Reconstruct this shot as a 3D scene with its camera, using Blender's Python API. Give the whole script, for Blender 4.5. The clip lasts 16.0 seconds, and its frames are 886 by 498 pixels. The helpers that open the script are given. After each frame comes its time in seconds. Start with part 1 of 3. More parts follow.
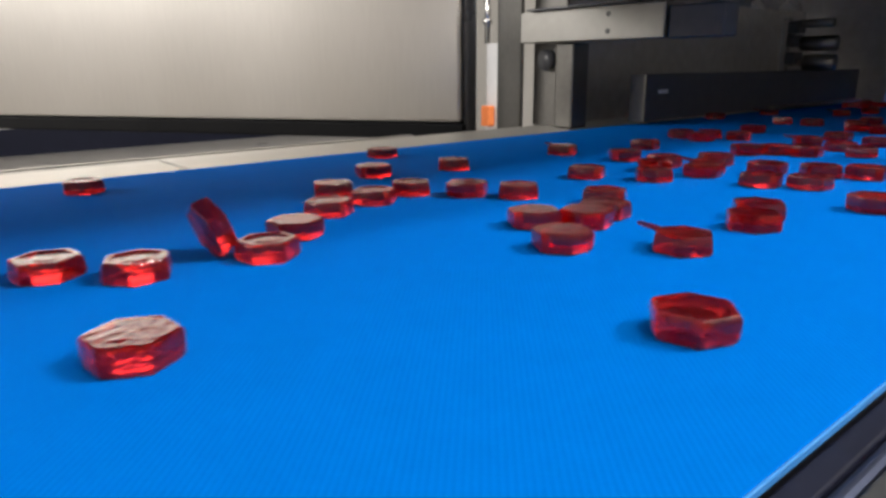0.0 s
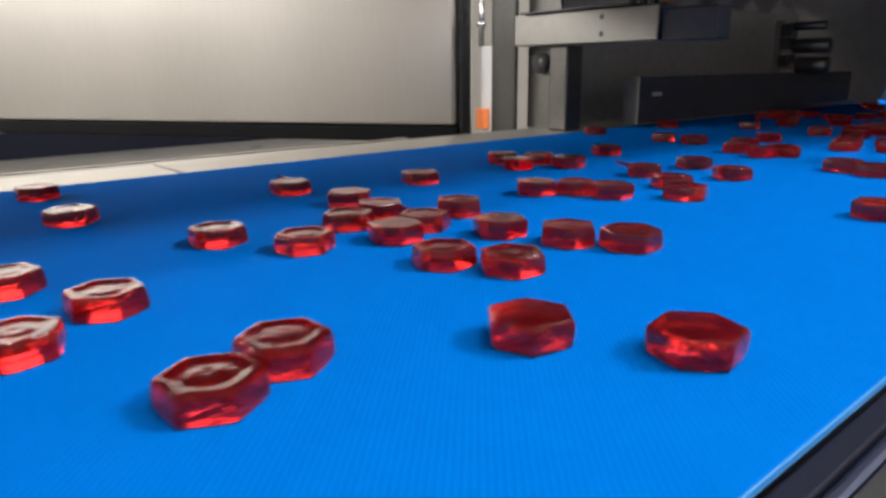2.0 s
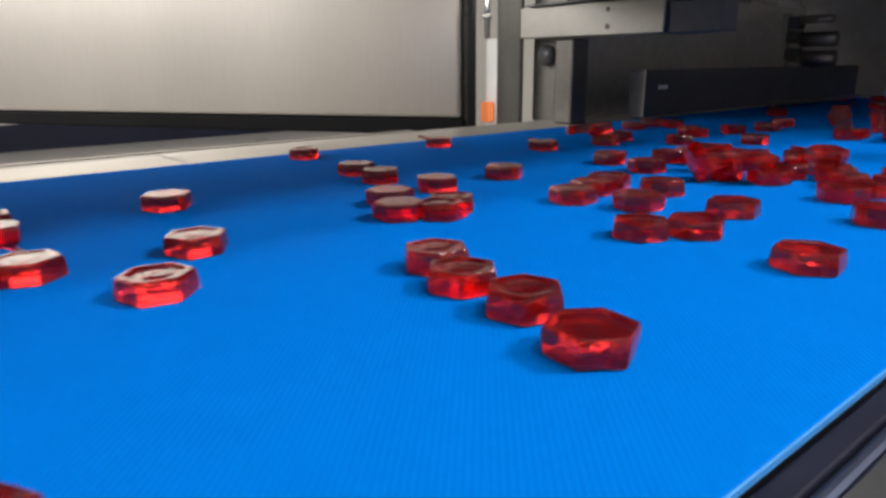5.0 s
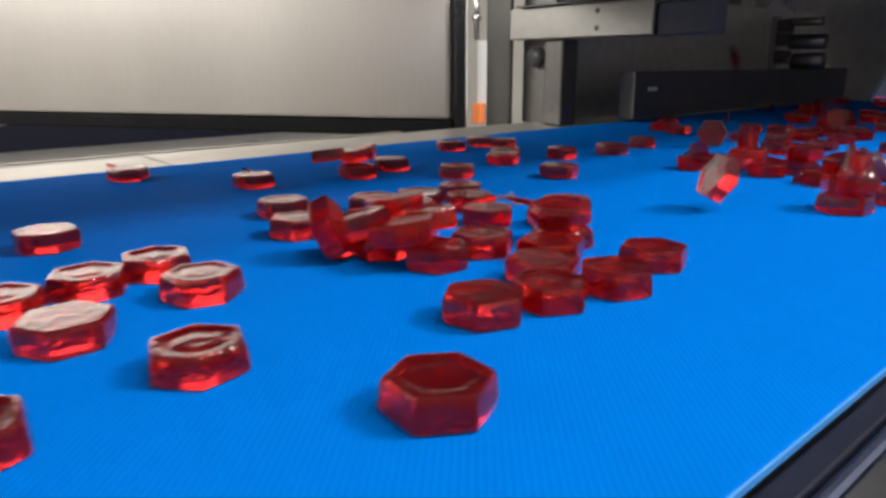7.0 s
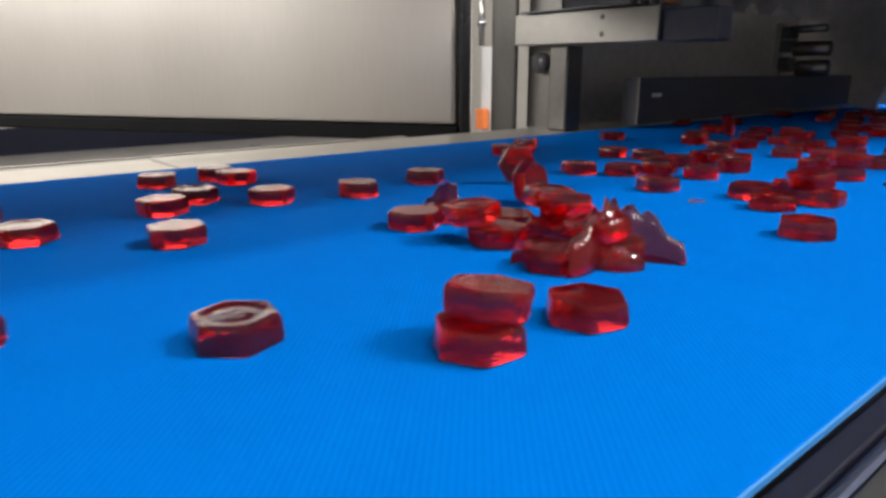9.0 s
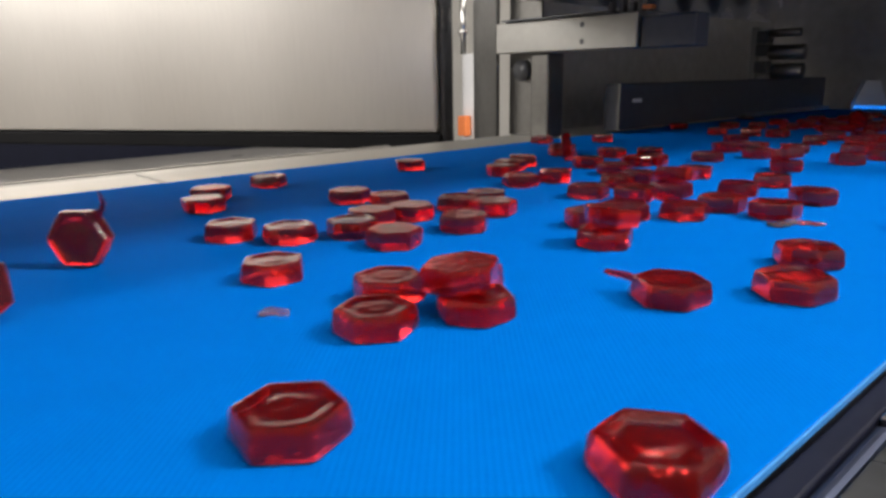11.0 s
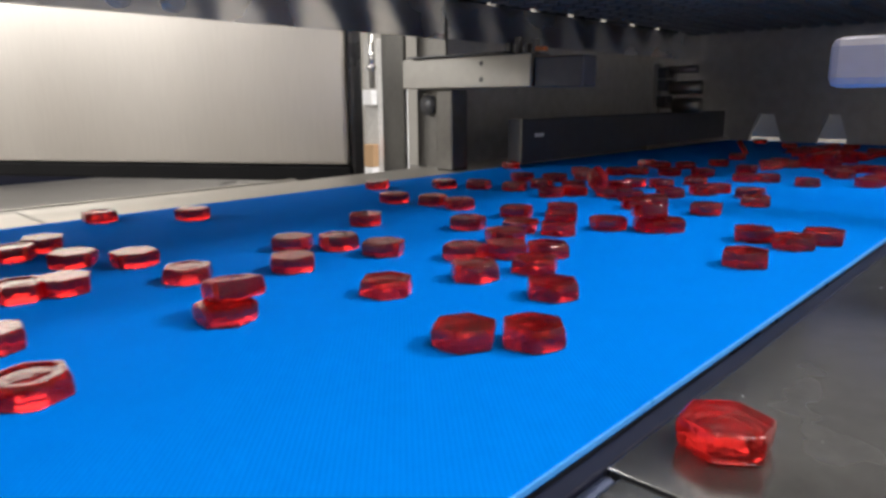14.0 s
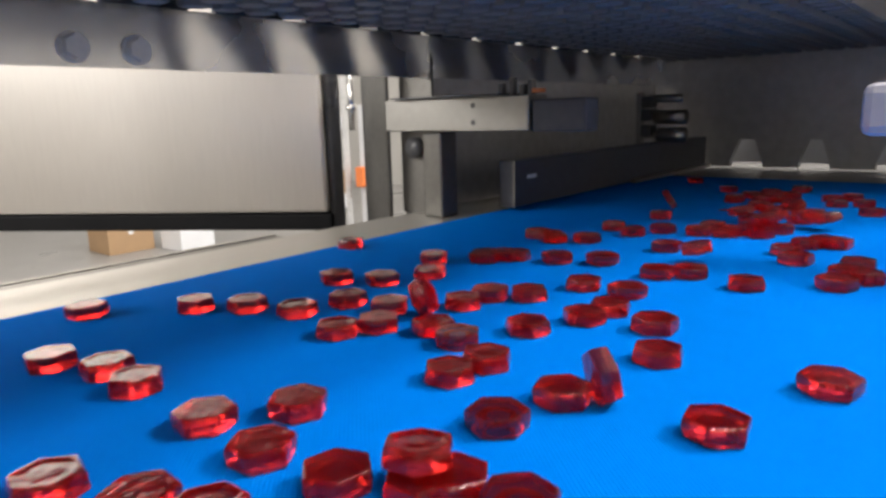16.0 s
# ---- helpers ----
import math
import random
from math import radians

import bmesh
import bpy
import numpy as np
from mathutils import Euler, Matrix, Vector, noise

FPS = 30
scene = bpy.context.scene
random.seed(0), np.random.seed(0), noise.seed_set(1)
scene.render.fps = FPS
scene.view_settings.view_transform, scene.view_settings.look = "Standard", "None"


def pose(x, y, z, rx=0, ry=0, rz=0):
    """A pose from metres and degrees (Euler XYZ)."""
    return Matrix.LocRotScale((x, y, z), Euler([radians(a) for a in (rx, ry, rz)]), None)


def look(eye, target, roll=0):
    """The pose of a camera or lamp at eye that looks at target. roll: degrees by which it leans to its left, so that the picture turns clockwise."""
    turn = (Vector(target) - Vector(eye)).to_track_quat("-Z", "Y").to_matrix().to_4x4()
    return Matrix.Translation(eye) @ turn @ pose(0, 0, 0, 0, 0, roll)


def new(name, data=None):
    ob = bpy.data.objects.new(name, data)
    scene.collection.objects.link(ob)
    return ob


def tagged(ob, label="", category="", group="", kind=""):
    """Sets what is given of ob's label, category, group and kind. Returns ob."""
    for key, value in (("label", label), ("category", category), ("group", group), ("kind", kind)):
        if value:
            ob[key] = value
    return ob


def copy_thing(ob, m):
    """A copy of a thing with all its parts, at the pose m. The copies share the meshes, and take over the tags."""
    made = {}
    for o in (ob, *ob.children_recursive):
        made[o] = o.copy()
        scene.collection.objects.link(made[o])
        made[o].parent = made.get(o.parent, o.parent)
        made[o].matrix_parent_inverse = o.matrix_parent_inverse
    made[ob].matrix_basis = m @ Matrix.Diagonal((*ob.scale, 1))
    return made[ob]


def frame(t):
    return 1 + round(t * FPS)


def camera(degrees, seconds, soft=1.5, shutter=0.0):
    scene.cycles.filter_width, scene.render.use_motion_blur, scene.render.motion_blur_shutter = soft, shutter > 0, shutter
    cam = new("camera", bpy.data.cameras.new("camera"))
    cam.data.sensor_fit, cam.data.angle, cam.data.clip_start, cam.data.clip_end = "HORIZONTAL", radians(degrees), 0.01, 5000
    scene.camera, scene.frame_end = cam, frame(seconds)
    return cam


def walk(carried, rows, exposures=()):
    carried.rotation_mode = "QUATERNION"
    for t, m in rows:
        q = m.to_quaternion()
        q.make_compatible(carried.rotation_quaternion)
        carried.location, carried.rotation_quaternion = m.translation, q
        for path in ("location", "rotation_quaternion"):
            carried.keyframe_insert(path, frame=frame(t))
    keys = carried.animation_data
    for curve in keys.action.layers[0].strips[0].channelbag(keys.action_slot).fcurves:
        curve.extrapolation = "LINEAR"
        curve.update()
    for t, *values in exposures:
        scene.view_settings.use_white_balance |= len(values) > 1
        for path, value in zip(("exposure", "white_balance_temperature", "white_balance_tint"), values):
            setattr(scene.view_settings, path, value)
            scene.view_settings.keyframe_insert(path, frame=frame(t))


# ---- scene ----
cam = camera(66.76, 16.0, soft=3.0, shutter=0.3)
PATH = [
    (0.0, look((-0.0009, -0.0409, 0.0674), (0.6145, 0.7028, -0.1938), -0.61)),
    (0.5, look((-0.0010, -0.0414, 0.0676), (0.6249, 0.6956, -0.1874), -0.85)),
    (1.0, look((-0.0018, -0.0410, 0.0673), (0.6245, 0.6963, -0.1858), -0.89)),
    (1.5, look((0.0019, -0.0393, 0.0663), (0.6255, 0.7001, -0.1873), -0.79)),
    (2.0, look((-0.0007, -0.0411, 0.0675), (0.6208, 0.6988, -0.1899), -0.71)),
    (2.5, look((0.0008, -0.0396, 0.0664), (0.6212, 0.7011, -0.1917), -0.70)),
    (3.0, look((0.0005, -0.0396, 0.0667), (0.6208, 0.7000, -0.1945), -0.48)),
    (5.5, look((-0.0023, -0.0420, 0.0665), (0.6127, 0.6997, -0.2011), -0.55)),
    (6.0, look((-0.0003, -0.0407, 0.0673), (0.6172, 0.6984, -0.2017), -0.51)),
    (6.5, look((0.0018, -0.0409, 0.0669), (0.6222, 0.6964, -0.2003), -0.50)),
    (7.0, look((0.0035, -0.0402, 0.0660), (0.6282, 0.6945, -0.1984), -0.36)),
    (7.5, look((0.0036, -0.0394, 0.0659), (0.6301, 0.6944, -0.1968), -0.32)),
    (8.0, look((0.0031, -0.0411, 0.0657), (0.6268, 0.6961, -0.1941), -0.28)),
    (8.5, look((0.0021, -0.0402, 0.0654), (0.6247, 0.6985, -0.1926), -0.11)),
    (11.0, look((-0.0020, -0.0407, 0.0678), (0.6403, 0.6846, -0.1798), -0.99)),
    (11.5, look((0.0122, -0.0507, 0.0675), (0.6746, 0.6565, -0.1797), -1.79)),
    (12.0, look((0.0243, -0.0633, 0.0715), (0.7131, 0.6179, -0.1768), -2.00)),
    (12.5, look((0.0291, -0.0698, 0.0738), (0.7358, 0.5960, -0.1655), -1.59)),
    (13.0, look((0.0204, -0.0762, 0.0835), (0.7315, 0.5873, -0.1491), -1.27)),
    (13.5, look((0.0215, -0.0760, 0.0822), (0.7293, 0.5943, -0.1405), -0.82)),
    (14.0, look((0.0216, -0.0758, 0.0815), (0.7297, 0.5959, -0.1365), -0.45)),
    (14.5, look((0.0213, -0.0753, 0.0810), (0.7286, 0.5981, -0.1341), -0.14)),
    (15.0, look((0.0200, -0.0724, 0.0848), (0.7272, 0.6027, -0.1254), -0.45)),
    (15.5, look((0.0439, -0.0411, 0.1022), (0.7638, 0.6237, -0.0975), -0.27)),
    (16.0, look((0.0444, -0.0103, 0.1115), (0.7937, 0.6217, -0.0861), -1.64)),
]
walk(cam, PATH, [(0.0, -0.1), (11.0, -0.1), (12.5, 0.0), (15.0, 0.08), (16.0, 0.3)])

# ---- world, windows and lamps ----
SPEED = 0.11619          # metres a second, the belt's speed towards -x
BELT_WIDTH = 0.436
FLOOR_Z = -0.86

world = bpy.data.worlds.new("sky")
scene.world = world
world.use_nodes = True
sky = world.node_tree.nodes.new("ShaderNodeTexSky")
sky.sky_type, sky.sun_disc, sky.sun_elevation, sky.sun_rotation = "NISHITA", False, radians(35), radians(130)
world.node_tree.links.new(sky.outputs[0], world.node_tree.nodes["Background"].inputs[0])
world.node_tree.nodes["Background"].inputs[1].default_value = 0.12


def window_light(name, eye, target, wide, high, power, colour):
    lamp = bpy.data.lights.new(name, "AREA")
    lamp.shape, lamp.size, lamp.size_y, lamp.energy, lamp.color = "RECTANGLE", wide, high, power, colour
    ob = new(name, lamp)
    ob.matrix_world = look(eye, target)
    return ob


window_light("daylight_side", (3.5, -2.94, 3.7), (3.5, 0, 3.7), 1.7, 1.3, 410, (1.0, 0.98, 0.95))
window_light("daylight_rear", (-2.94, 2.6, 1.9), (0, 2.6, 1.9), 3.4, 2.1, 165, (1.0, 0.95, 0.88))
# unseen overhead lamp, added as fill for the belt and candies
window_light("hall_fill_light", (0.4, -2.0, 4.7), (0.4, -2.0, 0), 3.0, 0.6, 92, (1.0, 0.97, 0.93))


# ---- materials ----
def material(name, colour, rough=0.5, metal=0.0, vary=0.12, scale=8.0, fine=120.0, bump=0.05, bump_scale=200.0, coat=0.0, stretch=(1, 1, 1), uneven=0.09):
    """Paint, metal or plastic: colour varied at two scales, with uneven gloss and a fine relief."""
    mat = bpy.data.materials.new(name)
    mat.use_nodes = True
    nt = mat.node_tree
    n, l = nt.nodes, nt.links
    b = n["Principled BSDF"]
    co = n.new("ShaderNodeTexCoord")
    mp = n.new("ShaderNodeMapping")
    mp.inputs["Scale"].default_value = stretch
    l.new(co.outputs["Object"], mp.inputs[0])
    big, small = n.new("ShaderNodeTexNoise"), n.new("ShaderNodeTexNoise")
    big.inputs["Scale"].default_value, big.inputs["Detail"].default_value = scale, 4
    small.inputs["Scale"].default_value, small.inputs["Detail"].default_value = fine, 3
    l.new(mp.outputs[0], big.inputs["Vector"])
    l.new(mp.outputs[0], small.inputs["Vector"])
    add = n.new("ShaderNodeMath")
    add.operation = "ADD"
    l.new(big.outputs["Fac"], add.inputs[0])
    l.new(small.outputs["Fac"], add.inputs[1])
    rng = n.new("ShaderNodeMapRange")
    rng.inputs["From Min"].default_value, rng.inputs["From Max"].default_value = 0.6, 1.4
    rng.inputs["To Min"].default_value, rng.inputs["To Max"].default_value = 1 - vary, 1 + vary
    l.new(add.outputs[0], rng.inputs["Value"])
    mul = n.new("ShaderNodeVectorMath")
    mul.operation = "SCALE"
    mul.inputs[0].default_value = colour
    l.new(rng.outputs[0], mul.inputs["Scale"])
    l.new(mul.outputs[0], b.inputs["Base Color"])
    rr = n.new("ShaderNodeMapRange")
    rr.inputs["From Min"].default_value, rr.inputs["From Max"].default_value = 0.3, 0.7
    rr.inputs["To Min"].default_value, rr.inputs["To Max"].default_value = max(rough - uneven, 0.02), min(rough + uneven, 1)
    l.new(big.outputs["Fac"], rr.inputs["Value"])
    l.new(rr.outputs[0], b.inputs["Roughness"])
    b.inputs["Metallic"].default_value = metal
    b.inputs["Coat Weight"].default_value = coat
    if bump:
        bn, bp = n.new("ShaderNodeTexNoise"), n.new("ShaderNodeBump")
        bn.inputs["Scale"].default_value, bn.inputs["Detail"].default_value = bump_scale, 3
        bp.inputs["Strength"].default_value, bp.inputs["Distance"].default_value = bump, 0.001
        l.new(mp.outputs[0], bn.inputs["Vector"])
        l.new(bn.outputs["Fac"], bp.inputs["Height"])
        l.new(bp.outputs[0], b.inputs["Normal"])
    return mat


def belt_material():
    """Blue polyurethane with a fine diagonal twill pressed into it."""
    mat = material("blue_belt", (0.0, 0.19, 0.76), 0.6, 0, 0.04, 5, 60, 0)
    n, l = mat.node_tree.nodes, mat.node_tree.links
    b = n["Principled BSDF"]
    b.inputs["Specular IOR Level"].default_value = 0.005
    co, mp = n.new("ShaderNodeTexCoord"), n.new("ShaderNodeMapping")
    mp.inputs["Rotation"].default_value = (0, 0, radians(43))
    l.new(co.outputs["Object"], mp.inputs[0])
    wave, weft = n.new("ShaderNodeTexWave"), n.new("ShaderNodeTexWave")
    for w, axis, size, wobble in ((wave, "X", 210.0, 0.5), (weft, "Y", 170.0, 0.8)):
        w.bands_direction = axis
        w.inputs["Scale"].default_value, w.inputs["Distortion"].default_value, w.inputs["Detail"].default_value = size, wobble, 1
        l.new(mp.outputs[0], w.inputs["Vector"])
    mix = n.new("ShaderNodeMath")
    mix.operation = "MULTIPLY_ADD"
    mix.inputs[1].default_value = 0.12
    l.new(weft.outputs["Fac"], mix.inputs[0])
    l.new(wave.outputs["Fac"], mix.inputs[2])
    bp = n.new("ShaderNodeBump")
    bp.inputs["Strength"].default_value, bp.inputs["Distance"].default_value = 0.35, 0.0002
    l.new(mix.outputs[0], bp.inputs["Height"])
    l.new(bp.outputs[0], b.inputs["Normal"])
    return mat


def jelly_material(name, colour, clear=0.8, frost=0.1):
    """Clear red jelly, a little cloudy; the poured faces are frosted, the flanks moulded smooth with a lumpy skin."""
    mat = bpy.data.materials.new(name)
    mat.use_nodes = True
    n, l = mat.node_tree.nodes, mat.node_tree.links
    b = n["Principled BSDF"]
    info, hue = n.new("ShaderNodeObjectInfo"), n.new("ShaderNodeHueSaturation")
    hue.inputs["Color"].default_value = (*colour, 1)
    rng = n.new("ShaderNodeMapRange")
    rng.inputs["To Min"].default_value, rng.inputs["To Max"].default_value = 0.85, 1.0
    l.new(info.outputs["Random"], rng.inputs["Value"])
    l.new(rng.outputs[0], hue.inputs["Value"])
    l.new(hue.outputs[0], b.inputs["Base Color"])
    b.inputs["Transmission Weight"].default_value = clear
    b.inputs["IOR"].default_value = 1.42
    b.inputs["Specular IOR Level"].default_value = 0.36
    b.inputs["Subsurface Weight"].default_value = 1.0
    b.inputs["Subsurface Radius"].default_value = (0.012, 0.001, 0.001)
    b.inputs["Subsurface Scale"].default_value = 1.0
    co, nz, fine, bp, grain = (n.new("ShaderNode" + k) for k in ("TexCoord", "TexNoise", "TexNoise", "Bump", "Bump"))
    shift = n.new("ShaderNodeVectorMath")
    shift.operation = "ADD"
    l.new(co.outputs["Object"], shift.inputs[0])
    l.new(info.outputs["Random"], shift.inputs[1])
    nz.inputs["Scale"].default_value, nz.inputs["Detail"].default_value = 280, 2.0
    fine.inputs["Scale"].default_value, fine.inputs["Detail"].default_value = 800, 2.0
    bp.inputs["Strength"].default_value, bp.inputs["Distance"].default_value = 0.38, 0.0009
    grain.inputs["Strength"].default_value, grain.inputs["Distance"].default_value = 0.22, 0.00025
    for t in (nz, fine):
        l.new(shift.outputs[0], t.inputs["Vector"])
    l.new(nz.outputs["Fac"], bp.inputs["Height"])
    l.new(fine.outputs["Fac"], grain.inputs["Height"])
    l.new(bp.outputs[0], grain.inputs["Normal"])
    l.new(grain.outputs[0], b.inputs["Normal"])
    # frost on the two poured faces
    part_z, size, rough = n.new("ShaderNodeSeparateXYZ"), n.new("ShaderNodeMath"), n.new("ShaderNodeMapRange")
    size.operation = "ABSOLUTE"
    rough.inputs["From Min"].default_value, rough.inputs["From Max"].default_value = 0.75, 0.98
    rough.inputs["To Min"].default_value, rough.inputs["To Max"].default_value = 0.012, frost
    l.new(co.outputs["Normal"], part_z.inputs[0])
    l.new(part_z.outputs["Z"], size.inputs[0])
    l.new(size.outputs[0], rough.inputs["Value"])
    l.new(rough.outputs[0], b.inputs["Roughness"])
    return mat


M_BELT = belt_material()
M_EDGE_GLINT = material("pale_blue_edge_glint", (0.06, 0.34, 0.88), 0.35, 0, 0.06, 30, 200, 0.02, 300)
M_JELLY = jelly_material("red_jelly", (1.0, 0.034, 0.032), 0.925)
M_SKIN = jelly_material("red_jelly_skin", (1.0, 0.07, 0.10), 0.9, 0.03)
M_FILM = jelly_material("thin_red_jelly", (1.0, 0.62, 0.68), 0.9, 0.02)
M_DOOR = material("brushed_door_steel", (0.66, 0.625, 0.585), 0.33, 1.0, 0.035, 1.2, 40, 0.004, 300, stretch=(5, 5, 0.6), uneven=0.035)
M_STEEL = material("brushed_steel", (0.34, 0.328, 0.308), 0.36, 1.0, 0.08, 6, 90, 0.02, 120)
M_MOULD = material("dark_grey_silicone", (0.21, 0.20, 0.195), 0.5, 0, 0.15, 14, 160, 0.04, 260)
M_STEEL_RAIL = material("satin_steel_rail", (0.47, 0.455, 0.425), 0.5, 0.85, 0.07, 4, 90, 0.06, 160, stretch=(1, 6, 1))
M_POLISHED = material("polished_steel", (0.92, 0.91, 0.90), 0.24, 1.0, 0.08, 6, 60, 0.03, 60)
M_DARK_STEEL = material("dark_steel", (0.10, 0.10, 0.11), 0.3, 0.9, 0.15, 9, 120, 0.06, 220)
M_DARKER_STEEL = material("dull_steel", (0.18, 0.172, 0.16), 0.4, 0.9, 0.15, 9, 120, 0.06, 220)
M_PLATE = material("grey_worn_steel", (0.29, 0.29, 0.29), 0.2, 0.9, 0.2, 14, 160, 0.08, 260)
M_PLATE_DARK = material("dark_worn_steel", (0.13, 0.135, 0.145), 0.24, 0.85, 0.22, 14, 160, 0.08, 260)
M_BLACK = material("black_plastic", (0.07, 0.07, 0.075), 0.35, 0, 0.25, 12, 140, 0.05, 260)
M_RUBBER = material("black_rubber", (0.008, 0.008, 0.009), 0.7, 0, 0.2, 12, 140, 0.08, 300)
M_NAVY = material("dark_blue_paint", (0.012, 0.014, 0.030), 0.45, 0, 0.2, 8, 90, 0.04, 200)
for matt in (M_RUBBER, M_NAVY):
    matt.node_tree.nodes["Principled BSDF"].inputs["Specular IOR Level"].default_value = 0.15
M_POST = material("grey_upright_steel", (0.13, 0.125, 0.118), 0.35, 0.85, 0.2, 7, 120, 0.05, 220, stretch=(4, 4, 1))
M_GUIDE = material("dark_slate_paint", (0.07, 0.07, 0.08), 0.4, 0, 0.2, 6, 90, 0.04, 200)
M_BOLT = material("bright_bolt_steel", (0.74, 0.72, 0.68), 0.35, 0.45, 0.1, 40, 200, 0.05, 300)
# the blue reflection of the belt is put into this steel's colour
M_GROOVE = material("steel_tinted_by_belt", (0.10, 0.12, 0.20), 0.28, 0.9, 0.15, 9, 120, 0.04, 220)
M_HOUSING = material("dark_grey_paint", (0.52, 0.51, 0.50), 0.4, 0.3, 0.18, 4, 60, 0.05, 150)
M_WHITE = material("white_plastic", (0.78, 0.78, 0.80), 0.4, 0, 0.05, 8, 90, 0.02, 150)
M_LILAC = material("pale_grey_enamel", (0.55, 0.54, 0.62), 0.4, 0.1, 0.06, 8, 90, 0.03, 150)
M_ORANGE = material("orange_plastic", (0.75, 0.20, 0.05), 0.5, 0, 0.08, 8, 90, 0.03, 150)
M_CARTON = material("brown_cardboard", (0.42, 0.27, 0.15), 0.85, 0, 0.12, 10, 200, 0.1, 400)
M_WALL = material("hall_wall_paint", (0.62, 0.60, 0.57), 0.8, 0, 0.06, 1.0, 30, 0.05, 60)
M_FLOOR = material("grey_epoxy_floor", (0.36, 0.35, 0.34), 0.35, 0, 0.1, 1.4, 40, 0.03, 80)


# ---- building blocks ----
def box(bm, x0, x1, y0, y1, z0, z1, bevel=0.0, m=None):
    got = bmesh.ops.create_cube(bm, size=1)["verts"]
    for v in got:
        v.co = Vector((x0 + (v.co.x + 0.5) * (x1 - x0), y0 + (v.co.y + 0.5) * (y1 - y0), z0 + (v.co.z + 0.5) * (z1 - z0)))
    if bevel:
        es = list({e for v in got for e in v.link_edges})
        r = bmesh.ops.bevel(bm, geom=es, offset=bevel, segments=2, profile=0.5, affect="EDGES")
        got = list({v for fc in r["faces"] for v in fc.verts} | {v for v in got if v.is_valid})
    if m is not None:
        bmesh.ops.transform(bm, matrix=m, verts=got)
    return got


def rod(bm, a, b, r, seg=20, r2=None):
    a, b = Vector(a), Vector(b)
    turn = (b - a).to_track_quat("Z", "Y").to_matrix().to_4x4()
    bmesh.ops.create_cone(bm, cap_ends=True, segments=seg, radius1=r, radius2=r if r2 is None else r2, depth=(b - a).length,
                          matrix=Matrix.Translation((a + b) / 2) @ turn)


def mesh_of(name, bm, mat, smooth=False):
    bmesh.ops.recalc_face_normals(bm, faces=bm.faces)
    me = bpy.data.meshes.new(name)
    bm.to_mesh(me)
    bm.free()
    me.materials.append(mat)
    if smooth:
        me.shade_smooth()
    return me


def part(name, bm, mat, parent=None, label="", smooth=False):
    ob = new(name, mesh_of(name, bm, mat, smooth))
    ob.parent = parent
    return tagged(ob, label)


def boxpart(name, dims, mat, parent=None, label="", bevel=0.0, m=None):
    bm = bmesh.new()
    box(bm, *dims, bevel=bevel, m=m)
    return part(name, bm, mat, parent, label)


def thing(name, label, category, group="", kind="", at=(0, 0, 0)):
    ob = new(name)
    ob.location = at
    ob.empty_display_size = 0.02
    return tagged(ob, label, category, group, kind)


def hex_bolt(parent, at, axis, r=0.0088, high=0.0065):
    """A washer under a six-sided head."""
    at, axis = Vector(at), Vector(axis)
    bm = bmesh.new()
    rod(bm, at, at + axis * 0.0012, r * 1.25, 24)
    rod(bm, at + axis * 0.0012, at + axis * (0.0012 + high), r, 6, r * 0.93)
    part("bolt", bm, M_BOLT, parent, "steel hexagon bolt")


# ---- the hall ----
def hall():
    x0, x1, y0, y1, top = -3.0, 7.0, -3.0, 9.0, 5.0
    tagged(boxpart("floor", (x0, x1, y0, y1, FLOOR_Z - 0.1, FLOOR_Z), M_FLOOR), "smooth grey epoxy factory floor", "floor", kind="structure")
    tagged(boxpart("ceiling", (x0, x1, y0, y1, top, top + 0.1), M_WALL), "plain pale factory ceiling", "ceiling", kind="structure")
    tagged(boxpart("wall_north", (x0, x1, y1, y1 + 0.12, FLOOR_Z, top), M_WALL), "pale painted factory wall", "wall", kind="structure")
    tagged(boxpart("wall_east", (x1, x1 + 0.12, y0, y1, FLOOR_Z, top), M_WALL), "pale painted factory wall", "wall", kind="structure")
    tagged(boxpart("baseboard", (x0, x1, y1 - 0.03, y1 - 0.001, FLOOR_Z, -0.56), M_NAVY), "dark blue painted base of the far wall", "baseboard", kind="structure")
    bm = bmesh.new()
    wx0, wx1, wz0, wz1 = 2.55, 4.45, 2.95, 4.45
    box(bm, x0, wx0, y0 - 0.12, y0, FLOOR_Z, top)
    box(bm, wx1, x1, y0 - 0.12, y0, FLOOR_Z, top)
    box(bm, wx0, wx1, y0 - 0.12, y0, FLOOR_Z, wz0)
    box(bm, wx0, wx1, y0 - 0.12, y0, wz1, top)
    tagged(part("wall_south", bm, M_WALL), "pale factory wall with a wide window", "wall", kind="structure")
    bm = bmesh.new()
    wy0, wy1, wz0, wz1 = 0.9, 4.3, 0.85, 2.95
    box(bm, x0 - 0.12, x0, y0, wy0, FLOOR_Z, top)
    box(bm, x0 - 0.12, x0, wy1, y1, FLOOR_Z, top)
    box(bm, x0 - 0.12, x0, wy0, wy1, FLOOR_Z, wz0)
    box(bm, x0 - 0.12, x0, wy0, wy1, wz1, top)
    tagged(part("wall_west", bm, M_WALL), "pale factory wall with a wide window", "wall", kind="structure")


hall()


